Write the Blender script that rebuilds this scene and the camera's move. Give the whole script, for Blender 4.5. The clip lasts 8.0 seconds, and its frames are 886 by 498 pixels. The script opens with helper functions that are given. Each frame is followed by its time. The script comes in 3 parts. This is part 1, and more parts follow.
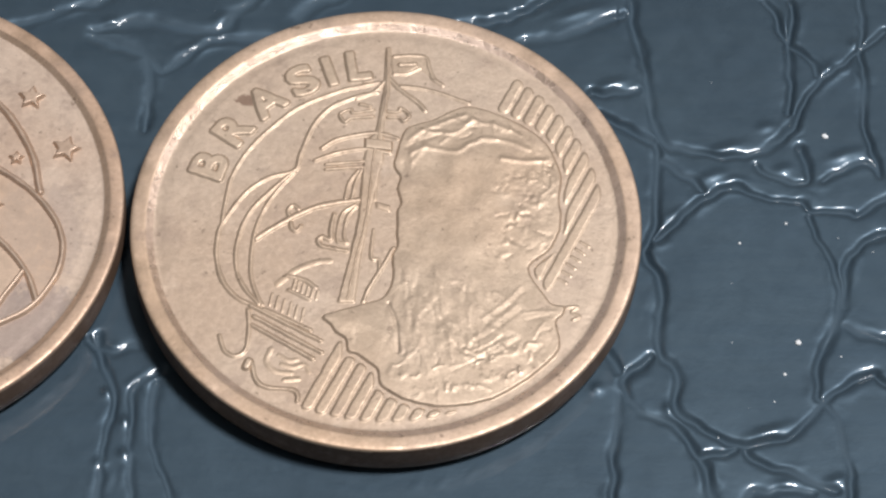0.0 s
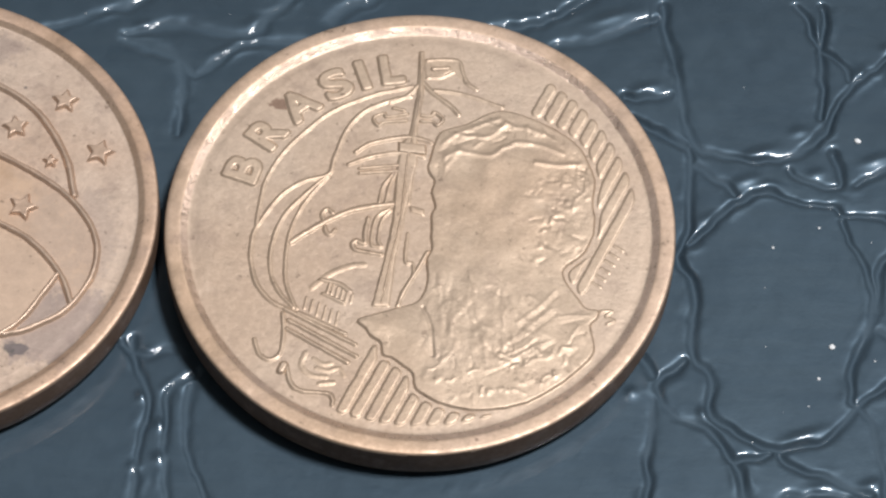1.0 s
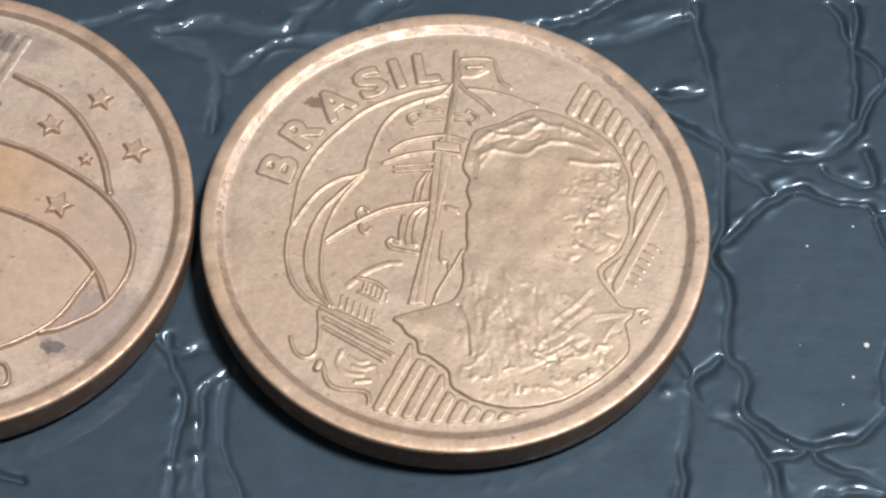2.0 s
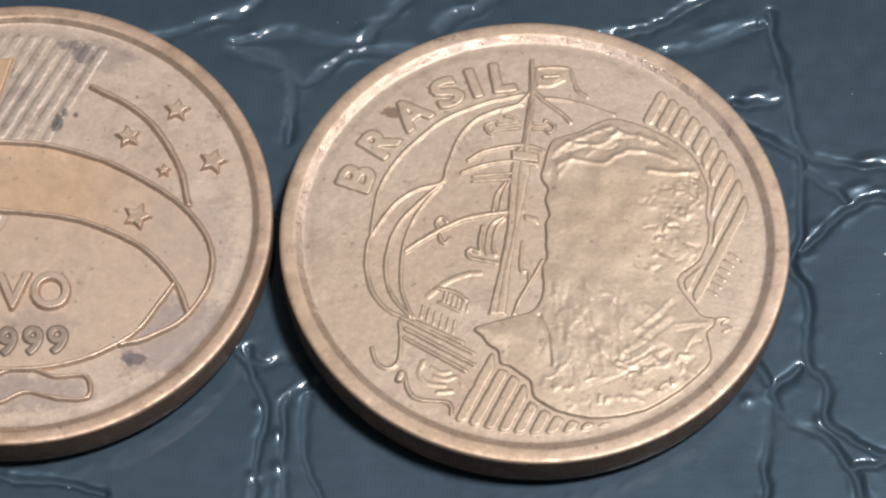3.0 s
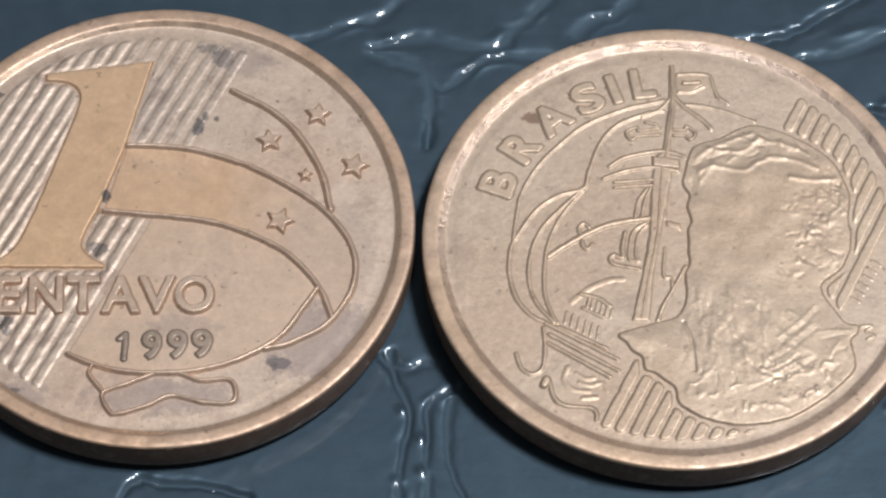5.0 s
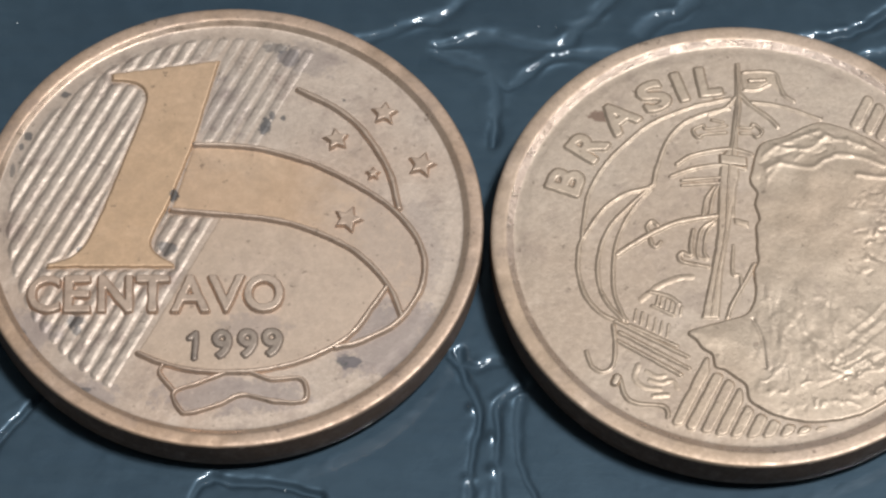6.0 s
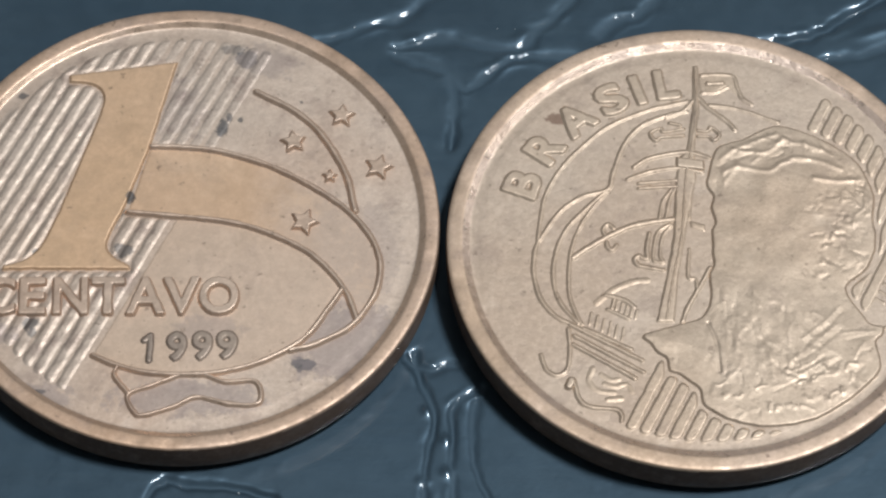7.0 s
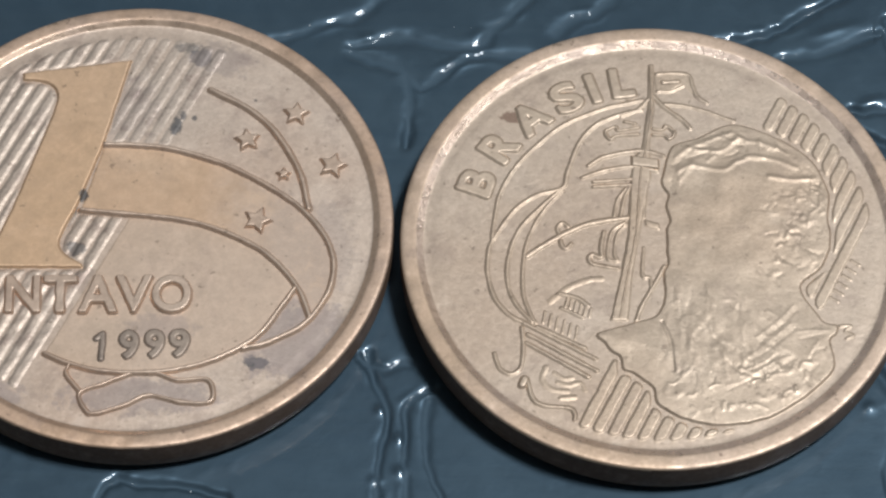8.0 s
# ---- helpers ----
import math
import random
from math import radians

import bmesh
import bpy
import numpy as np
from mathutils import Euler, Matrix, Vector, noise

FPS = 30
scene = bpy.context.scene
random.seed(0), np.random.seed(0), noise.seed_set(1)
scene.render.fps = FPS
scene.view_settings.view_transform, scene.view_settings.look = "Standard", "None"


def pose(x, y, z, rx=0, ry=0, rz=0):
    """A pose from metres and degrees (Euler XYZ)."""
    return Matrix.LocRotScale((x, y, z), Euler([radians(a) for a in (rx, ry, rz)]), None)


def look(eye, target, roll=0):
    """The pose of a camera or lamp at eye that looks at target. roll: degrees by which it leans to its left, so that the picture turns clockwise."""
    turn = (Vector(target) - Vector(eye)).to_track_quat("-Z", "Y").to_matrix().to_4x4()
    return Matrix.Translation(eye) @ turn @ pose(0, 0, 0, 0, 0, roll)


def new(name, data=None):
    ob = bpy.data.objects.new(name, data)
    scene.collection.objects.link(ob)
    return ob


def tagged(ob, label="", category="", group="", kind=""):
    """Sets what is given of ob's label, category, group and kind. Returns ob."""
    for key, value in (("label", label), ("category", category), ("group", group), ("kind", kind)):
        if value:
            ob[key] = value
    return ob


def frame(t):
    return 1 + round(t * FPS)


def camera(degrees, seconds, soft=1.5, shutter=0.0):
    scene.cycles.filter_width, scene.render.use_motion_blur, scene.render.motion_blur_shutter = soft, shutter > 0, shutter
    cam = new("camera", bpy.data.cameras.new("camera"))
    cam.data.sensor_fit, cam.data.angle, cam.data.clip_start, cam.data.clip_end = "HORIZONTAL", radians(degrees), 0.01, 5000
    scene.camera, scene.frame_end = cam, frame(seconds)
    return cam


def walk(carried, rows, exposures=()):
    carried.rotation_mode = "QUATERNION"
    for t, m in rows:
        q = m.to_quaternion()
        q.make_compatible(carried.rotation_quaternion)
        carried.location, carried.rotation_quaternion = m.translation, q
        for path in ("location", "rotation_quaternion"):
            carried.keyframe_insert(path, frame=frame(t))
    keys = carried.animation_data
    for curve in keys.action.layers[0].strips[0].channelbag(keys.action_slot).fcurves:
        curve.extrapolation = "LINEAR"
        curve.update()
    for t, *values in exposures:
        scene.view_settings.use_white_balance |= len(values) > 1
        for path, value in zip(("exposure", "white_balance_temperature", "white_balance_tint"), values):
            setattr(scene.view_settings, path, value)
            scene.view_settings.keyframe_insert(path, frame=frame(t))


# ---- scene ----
# Two small copper coins lie side by side on a glossy embossed dark vinyl sheet, seen from a hand's width.
MM = 0.001
cam = camera(13.607, 8.0, soft=2.4)
# seconds, place in mm, turn in degrees
ROWS = [
    (0.0, 0.918, -63.046, 107.647, 30.344, -0.563, 0.062),
    (0.5, 0.247, -63.006, 107.658, 30.360, -0.601, 0.129),
    (1.0, -0.405, -63.079, 107.705, 30.400, -0.689, 0.102),
    (1.2, -0.482, -62.934, 107.798, 30.321, -0.727, 0.103),
    (2.3, -2.619, -63.358, 108.111, 30.356, -0.783, 0.100),
    (2.5, -3.324, -63.488, 108.407, 30.392, -0.823, 0.142),
    (3.0, -4.674, -62.671, 108.034, 30.280, -0.751, -0.206),
    (3.5, -4.934, -62.898, 107.923, 30.389, -0.769, -0.172),
    (4.0, -5.772, -63.026, 108.025, 30.355, -0.792, -0.098),
    (4.5, -7.500, -62.964, 108.137, 30.314, -0.937, 0.012),
    (4.7, -8.401, -62.822, 108.025, 30.345, -0.864, 0.089),
    (5.8, -11.123, -62.501, 107.955, 30.330, -0.790, 0.000),
    (6.0, -11.846, -62.765, 107.920, 30.382, -0.868, -0.142),
    (6.5, -11.670, -62.427, 108.047, 30.179, -0.793, -0.086),
    (7.0, -10.003, -62.345, 108.186, 30.196, -0.797, 0.085),
    (7.5, -9.415, -62.205, 107.934, 30.310, -0.941, -0.171),
    (8.0, -8.778, -62.514, 107.725, 30.353, -0.948, 0.051),
]
EXPOSURES = [(0.0, 0.12, 6350, 10), (2.5, 0.05, 6350, 10), (3.5, -0.02, 6200, 9), (4.5, -0.06, 6150, 9), (6.5, -0.16, 5930, 4), (8.0, -0.15, 5880, 4)]
walk(cam, [(t, pose(x * MM, y * MM, z * MM, rx, ry, rz)) for t, x, y, z, rx, ry, rz in ROWS], EXPOSURES)

# ---- light ----
world = bpy.data.worlds.new("world")
scene.world = world
world.use_nodes = True
world.node_tree.nodes["Background"].inputs[0].default_value = (0.75, 0.85, 1.0, 1)
world.node_tree.nodes["Background"].inputs[1].default_value = 0.05

LAMP_AT = (0.44, -0.02, 1.42)
lamp_data = bpy.data.lights.new("ceiling_lamp_light", "AREA")
lamp_data.shape, lamp_data.size, lamp_data.size_y = "RECTANGLE", 0.22, 0.22
lamp_data.energy, lamp_data.color = 25.8, (1.0, 0.98, 0.975)
lamp = new("ceiling_lamp_light", lamp_data)
lamp.matrix_world = look(LAMP_AT, (0, 0, 0))


# ---- node helpers ----
class Nodes:
    def __init__(self, name):
        self.mat = bpy.data.materials.new(name)
        self.mat.use_nodes = True
        self.tree = self.mat.node_tree
        self.bsdf = self.tree.nodes["Principled BSDF"]
        self.at = self.add("ShaderNodeTexCoord").outputs["Object"]

    def add(self, kind, **values):
        node = self.tree.nodes.new(kind)
        for key, value in values.items():
            node.inputs[key].default_value = value
        return node

    def link(self, a, b):
        self.tree.links.new(a, b)

    def noise(self, per_mm, detail=3.0, rough=0.55, stretch=None):
        node = self.add("ShaderNodeTexNoise", Scale=per_mm * 1000.0, Detail=detail, Roughness=rough)
        if stretch:
            mapping = self.add("ShaderNodeMapping", Scale=stretch)
            self.link(self.at, mapping.inputs[0])
            self.link(mapping.outputs[0], node.inputs["Vector"])
        else:
            self.link(self.at, node.inputs["Vector"])
        return node.outputs[0]

    def ramp(self, value, lo, hi, a=0.0, b=1.0):
        node = self.add("ShaderNodeMapRange")
        node.interpolation_type = "SMOOTHSTEP"
        for i, v in zip((1, 2, 3, 4), (lo, hi, a, b)):
            node.inputs[i].default_value = v
        self.link(value, node.inputs[0])
        return node.outputs[0]

    def math(self, op, a, b):
        node = self.add("ShaderNodeMath")
        node.operation = op
        for i, v in enumerate((a, b)):
            if isinstance(v, (int, float)):
                node.inputs[i].default_value = v
            else:
                self.link(v, node.inputs[i])
        return node.outputs[0]

    def mix(self, fac, a, b):
        node = self.add("ShaderNodeMix")
        node.data_type = "RGBA"
        self.link(fac, node.inputs[0])
        for i, v in zip((6, 7), (a, b)):
            if isinstance(v, tuple):
                node.inputs[i].default_value = (*v, 1)
            else:
                self.link(v, node.inputs[i])
        return node.outputs[2]

    def spot(self, u, v, ru, rv, wobble, sharp=0.22):
        """1 inside a ragged spot at (u, v) mm."""
        shift = self.add("ShaderNodeMapping", Location=(-u / ru, -v / rv, 0), Scale=(1000.0 / ru, 1000.0 / rv, 0))
        self.link(self.at, shift.inputs[0])
        size = self.add("ShaderNodeVectorMath")
        size.operation = "LENGTH"
        self.link(shift.outputs[0], size.inputs[0])
        ragged = self.math("ADD", size.outputs["Value"], self.math("MULTIPLY", self.math("SUBTRACT", wobble, 0.5), 3.0))
        return self.ramp(ragged, 1.0 - sharp, 1.0 + sharp, 1.0, 0.0)

    def bump(self, height, millimetres):
        node = self.add("ShaderNodeBump", Strength=1.0, Distance=millimetres * MM)
        self.link(height, node.inputs["Height"])
        self.link(node.outputs[0], self.bsdf.inputs["Normal"])


def copper(name, base, pale, rough, stain, stains=(), grain=0.006, fade=None, mark=(0.055, 0.062, 0.07), metal=0.70, patchy=0.10):
    n = Nodes(name)
    broad, mid, fine = n.noise(0.16, 3), n.noise(1.3, 6, 0.68), n.noise(5.5, 8, 0.72)
    colour = n.mix(n.ramp(broad, 0.36, 0.64), base, pale)
    if fade:                                     # turns to another tone from u0 to u1 mm across the coin
        place = n.add("ShaderNodeSeparateXYZ")
        n.link(n.at, place.inputs[0])
        across = n.math("ADD", place.outputs[0], n.math("MULTIPLY", n.math("SUBTRACT", mid, 0.5), 0.003))
        colour = n.mix(n.ramp(across, fade[0] * MM, fade[1] * MM), colour, fade[2])
    blotch = n.ramp(mid, 0.56, 0.78, 0.0, stain)
    colour = n.mix(blotch, colour, (0.20, 0.15, 0.135))
    colour = n.mix(n.ramp(fine, 0.42, 0.62, 0.0, 0.22), colour, tuple(c * 0.66 for c in base))
    colour = n.mix(n.ramp(fine, 0.52, 0.36, 0.0, 0.22), colour, tuple(min(1.0, c * 1.25) for c in pale))
    grime = n.ramp(n.noise(0.75, 7, 0.72), 0.50, 0.66, 0.0, stain * 0.75)
    colour = n.mix(grime, colour, (0.30, 0.215, 0.175))
    pale_patch = n.ramp(n.noise(0.55, 6, 0.70), 0.54, 0.70, 0.0, 0.45)
    colour = n.mix(pale_patch, colour, tuple(min(1.0, c * 1.18 + 0.02) for c in pale))
    speck = n.ramp(n.noise(2.9, 4, 0.65), 0.645, 0.70, 0.0, 0.5)
    colour = n.mix(speck, colour, (0.13, 0.085, 0.06))
    ragged = n.noise(2.4, 7, 0.75)
    for u, v, ru, rv, depth in stains:
        # small marks are nearly black, wide ones a grey-violet tarnish
        hue = mark if max(ru, rv) < 0.7 else (0.285, 0.225, 0.21)
        colour = n.mix(n.math("MULTIPLY", n.spot(u, v, ru, rv, ragged), depth), colour, hue)
    n.link(colour, n.bsdf.inputs["Base Color"])
    n.bsdf.inputs["Metallic"].default_value = metal
    r = n.math("ADD", n.ramp(mid, 0.3, 0.75, rough - patchy / 2, rough + patchy), n.ramp(fine, 0.3, 0.7, -0.03, 0.03))
    n.link(r, n.bsdf.inputs["Roughness"])
    n.bump(n.math("ADD", n.math("MULTIPLY", mid, 0.9), n.math("MULTIPLY", fine, 0.5)), grain * 1.5)
    return n.mat


def vinyl():
    n = Nodes("embossed_vinyl")
    broad, mid = n.noise(0.12, 3), n.noise(1.2, 4, 0.6)
    streak = n.noise(2.2, 4, 0.65, (0.12, 1.0, 1.0))
    colour = n.mix(n.ramp(broad, 0.3, 0.7), (0.048, 0.073, 0.096), (0.056, 0.084, 0.108))
    colour = n.mix(n.ramp(streak, 0.35, 0.7, 0.0, 0.4), colour, (0.042, 0.068, 0.094))
    n.link(colour, n.bsdf.inputs["Base Color"])
    crack = n.add("ShaderNodeAttribute")         # groove shade put into the finish: less gloss, coat and metal
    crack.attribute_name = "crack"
    groove_shade = crack.outputs["Fac"]
    n.link(n.math("ADD", n.ramp(mid, 0.3, 0.75, 0.42, 0.50), n.math("MULTIPLY", groove_shade, 0.3)), n.bsdf.inputs["Roughness"])
    n.link(n.ramp(groove_shade, 0.0, 1.0, 0.55, 0.1), n.bsdf.inputs["Metallic"])
    n.link(n.ramp(groove_shade, 0.0, 0.9, 0.75, 0.05), n.bsdf.inputs["Coat Weight"])
    n.bsdf.inputs["Specular IOR Level"].default_value = 0.2
    n.bsdf.inputs["Coat Roughness"].default_value = 0.12
    n.bump(n.math("ADD", n.math("MULTIPLY", streak, 0.5), n.math("ADD", n.math("MULTIPLY", mid, 0.7), n.math("MULTIPLY", n.noise(6.0, 4, 0.65), 0.55))), 0.006)
    return n.mat


def plain(name, colour, rough):
    n = Nodes(name)
    n.link(n.mix(n.ramp(n.noise(0.002, 4), 0.3, 0.7), colour, tuple(c * 0.93 for c in colour)), n.bsdf.inputs["Base Color"])
    n.bsdf.inputs["Roughness"].default_value = rough
    return n.mat


VINYL = vinyl()
PAINT = plain("wall_paint", (0.45, 0.46, 0.46), 0.85)
DUST = plain("dust_fibre", (0.75, 0.76, 0.76), 0.8)
WHITE = plain("ceiling_paint", (0.78, 0.78, 0.76), 0.9)

# ---- shapes as distances, in mm ----
STEP = 0.030


def smooth(points, n=10, closed=False):
    """A soft curve through a few points."""
    p = np.array(points, float)
    if len(p) < 3:
        return p
    ext = np.vstack([p[-1], p, p[:2]]) if closed else np.vstack([2 * p[0] - p[1], p, 2 * p[-1] - p[-2]])
    out = []
    for i in range(1, len(ext) - 2):
        a, b, c, d = ext[i - 1:i + 3]
        for s in np.linspace(0, 1, n, endpoint=False):
            out.append(0.5 * (2 * b + (c - a) * s + (2 * a - 5 * b + 4 * c - d) * s ** 2 + (3 * b - a - 3 * c + d) * s ** 3))
    if not closed:
        out.append(p[-1])
    return np.array(out)


def to_segments(U, V, a, b):
    best = np.full(U.shape, 1e9)
    for (ax, ay), (bx, by) in zip(a, b):
        dx, dy = bx - ax, by - ay
        s = np.clip(((U - ax) * dx + (V - ay) * dy) / (dx * dx + dy * dy + 1e-12), 0, 1)
        best = np.minimum(best, (U - ax - s * dx) ** 2 + (V - ay - s * dy) ** 2)
    return np.sqrt(best)


def line_shape(points, width):
    p = np.array(points, float)
    return (lambda U, V: to_segments(U, V, p[:-1], p[1:]) - width / 2), (*(p.min(0) - width), *(p.max(0) + width))


def area_shape(points):
    p = np.array(points, float)
    q = np.roll(p, -1, 0)

    def distance(U, V):
        inside = np.zeros(U.shape, bool)
        for (ax, ay), (bx, by) in zip(p, q):
            if ay != by:
                inside ^= ((ay > V) != (by > V)) & (U < (bx - ax) * (V - ay) / (by - ay) + ax)
        return np.where(inside, -1, 1) * to_segments(U, V, p, q)
    return distance, (*(p.min(0) - 0.3), *(p.max(0) + 0.3))


def letter_shape(text, at, width, height, turn, bold):
    """A character of the built-in font, its middle at `at`, turned by degrees to the left."""
    data = bpy.data.curves.new("letter_outline", "FONT")
    data.body, data.resolution_u = text, 5
    ob = new("letter_outline", data)
    bpy.context.view_layer.update()
    got = ob.evaluated_get(bpy.context.evaluated_depsgraph_get())
    bm = bmesh.new()
    bm.from_mesh(got.to_mesh())
    got.to_mesh_clear()
    bmesh.ops.remove_doubles(bm, verts=bm.verts, dist=1e-5)
    bm.verts.index_update()
    co = np.array([v.co[:2] for v in bm.verts])
    edges = [(e.verts[0].index, e.verts[1].index) for e in bm.edges if len(e.link_faces) == 1]
    tris = [[v.index for v in loop_face.verts] for loop_face in bm.faces]
    bm.free()
    bpy.data.objects.remove(ob)
    bpy.data.curves.remove(data)
    lo, hi = co.min(0), co.max(0)
    co = (co - (lo + hi) / 2) / (hi - lo) * (width - 2 * bold, height - 2 * bold)
    c, s = math.cos(radians(turn)), math.sin(radians(turn))
    co = co @ np.array([[c, s], [-s, c]]) + np.array(at)
    a, b = co[[e[0] for e in edges]], co[[e[1] for e in edges]]

    def distance(U, V):
        inside = np.zeros(U.shape, bool)
        for t in tris:
            for k in range(1, len(t) - 1):
                (x0, y0), (x1, y1), (x2, y2) = co[t[0]], co[t[k]], co[t[k + 1]]
                e = [(x1 - x0) * (V - y0) - (y1 - y0) * (U - x0), (x2 - x1) * (V - y1) - (y2 - y1) * (U - x1), (x0 - x2) * (V - y2) - (y0 - y2) * (U - x2)]
                inside |= ((e[0] >= 0) & (e[1] >= 0) & (e[2] >= 0)) | ((e[0] <= 0) & (e[1] <= 0) & (e[2] <= 0))
        return np.where(inside, -1, 1) * to_segments(U, V, a, b) - bold
    return distance, (*(co.min(0) - 0.3), *(co.max(0) + 0.3))


def star_shape(at, radius, turn):
    k = [radians(turn + 36 * i) for i in range(10)]
    return area_shape([(at[0] + (radius if i % 2 == 0 else radius * 0.52) * math.sin(a), at[1] + (radius if i % 2 == 0 else radius * 0.52) * math.cos(a)) for i, a in enumerate(k)])


def clipped(shape, *cuts):
    f, box = shape

    def distance(U, V):
        d = f(U, V)
        for cut in cuts:
            d = np.maximum(d, cut(U, V))
        return d
    return distance, box


def rounded(shape, radius, *cuts):
    """Like clipped, with round corners where the cuts meet the shape."""
    f, box = shape

    def distance(U, V):
        a = f(U, V) + radius
        b = np.maximum.reduce([cut(U, V) for cut in cuts]) + radius
        return np.minimum(np.maximum(a, b), 0) + np.hypot(np.maximum(a, 0), np.maximum(b, 0)) - radius
    return distance, box


def away(shape, gap=0.0):
    return lambda U, V: gap - shape[0](U, V)


def within_radius(r):
    return lambda U, V: np.hypot(U, V) - r


def wander(U, V, scale, seed):
    """Soft noise from a few waves, about -1 to 1."""
    rng = np.random.RandomState(seed)
    out = np.zeros(U.shape)
    for k in range(14):
        a, f, ph = rng.uniform(0, 2 * math.pi), scale * rng.uniform(0.5, 1.8), rng.uniform(0, 6.28)
        out += np.sin((U * math.cos(a) + V * math.sin(a)) * f + ph + 1.3 * np.sin((U * math.sin(a) - V * math.cos(a)) * f * 0.6 + k))
    return out / 4.5


# ---- coins ----
RADIUS, THICK, FIELD = 8.5, 1.65, 1.52


def mesh_of(name, verts, faces, material, flat=False):
    me = bpy.data.meshes.new(name)
    me.from_pydata([tuple(v) for v in verts], [], [tuple(f) for f in faces])
    me.materials.append(material)
    me.polygons.foreach_set("use_smooth", [not flat] * len(me.polygons))
    me.update()
    return me


def part(name, me, parent, label=""):
    ob = new(name, me)
    ob.parent = parent
    if label:
        tagged(ob, label)
    return ob


def relief(name, shape, coin, material, height, soft, label="", base=0.0, swell=None, step=STEP, wobble=0.010):
    """A struck form on the coin's field: its flanks rise softly over `soft` mm to `height`."""
    f, (u0, v0, u1, v1) = shape
    us, vs = np.arange(u0 - 2 * step, u1 + 3 * step, step), np.arange(v0 - 2 * step, v1 + 3 * step, step)
    U, V = np.meshgrid(us, vs)
    d = f(U, V) + wobble * wander(U, V, 6.0, 50) + 0.4 * wobble * wander(U, V, 17.0, 51)      # no struck edge is quite true
    s = np.clip(0.5 - d / soft, 0, 1)
    h = height * s * s * (3 - 2 * s)
    if swell:
        h = h + swell(U, V, d) * s * s * (3 - 2 * s)
    Z = FIELD + base - 0.006 + h
    on = d < soft * 0.5 + step
    keep = on[:-1, :-1] | on[1:, :-1] | on[:-1, 1:] | on[1:, 1:]
    used = np.zeros(U.shape, bool)
    for a, b in ((0, 0), (1, 0), (0, 1), (1, 1)):
        used[a:U.shape[0] - 1 + a, b:U.shape[1] - 1 + b] |= keep
    if not keep.any():
        return None
    number = np.full(U.shape, -1)
    number[used] = np.arange(used.sum())
    verts = np.c_[U[used], V[used], Z[used]] * MM
    i, j = np.nonzero(keep)
    faces = np.c_[number[i, j], number[i, j + 1], number[i + 1, j + 1], number[i + 1, j]]
    return part(name, mesh_of(name, verts, faces, material), coin, label)


def blank(coin, material, rim, side, slope, seed, wear, brow, foot, shift=(0.0, 0.0)):
    """The round blank with its raised rim, rounded edges and slightly uneven, nicked outline."""
    profile = [(0.0, 0.0), (6.0, 0.0), (7.90, 0.0), (8.14, 0.04), (8.31, 0.13), (8.42, 0.27), (8.48, 0.46), (8.5, 0.68), (8.5, 0.9), (8.5, 1.2), (8.5, 1.50),
               (8.496, 1.570), (8.482, 1.605), (8.455, 1.628), (8.415, 1.641), (8.33, 1.648), (8.20, 1.650), (brow + 0.09, 1.648), (brow + 0.055, 1.646), (brow + 0.025, 1.641)]
    profile += [(brow + (foot - brow) * k / 6, 1.634 - 0.118 * k / 6) for k in range(7)]          # the rim's inner slope
    profile += [(foot - 0.03, 1.510), (foot - 0.08, 1.508), (7.48, 1.513), (7.40, 1.518), (7.3, FIELD)]
    profile += [(r, FIELD) for r in np.arange(7.0, 0.2, -0.4)] + [(0.0, FIELD)]
    n = 288
    rng = np.random.RandomState(seed)
    nicks = [(rng.uniform(0, 2 * math.pi), rng.uniform(0.006, 0.018), rng.uniform(0.004, 0.02) * wear) for k in range(36)]
    verts, faces = [], []
    for r, z in profile:
        for k in range(n):
            a = 2 * math.pi * k / n
            dz = 0.0
            if z > 1.4 and r > 7.4:
                dz = min(1.0, max(0.0, (r - 7.7) / 0.25)) * (0.012 * math.sin(3 * a + seed) + 0.006 * math.sin(11 * a + 2 * seed) + 0.003 * math.sin(37 * a))
                for at, wide, deep in nicks:
                    off = (a - at + math.pi) % (2 * math.pi) - math.pi
                    if abs(off) < 3 * wide:
                        dz -= deep * math.exp(-(off / wide) ** 2) * (1 if r > 8.15 else 0)
            verts.append(((r * math.cos(a) + shift[0]) * MM, (r * math.sin(a) + shift[1]) * MM, (z + dz) * MM))
    for i in range(len(profile) - 1):
        for k in range(n):
            a, b = i * n + k, i * n + (k + 1) % n
            faces.append((a, b, b + n, a + n))
    me = mesh_of("blank", verts, faces, material)
    me.materials.append(rim)
    me.materials.append(side)
    me.materials.append(slope)
    bm = bmesh.new()
    bm.from_mesh(me)
    bmesh.ops.remove_doubles(bm, verts=bm.verts, dist=1e-7)
    bmesh.ops.recalc_face_normals(bm, faces=bm.faces)
    for f in bm.faces:
        c = f.calc_center_median() / MM
        r = math.hypot(c.x - shift[0], c.y - shift[1])
        # faces below the rim's shoulder take the side copper, darkened to stand for shade
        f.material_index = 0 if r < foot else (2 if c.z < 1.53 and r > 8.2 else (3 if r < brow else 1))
    bm.to_mesh(me)
    bm.free()
    part("blank", me, coin)


LEAN_DIR = np.array((0.442, 0.897))     # direction of the hatching bars
ACROSS = np.array((0.897, -0.442))


def bar(offset, width, lo=-8.0, hi=8.0):
    mid = ACROSS * offset
    return line_shape([mid + LEAN_DIR * lo, mid + LEAN_DIR * hi], width)


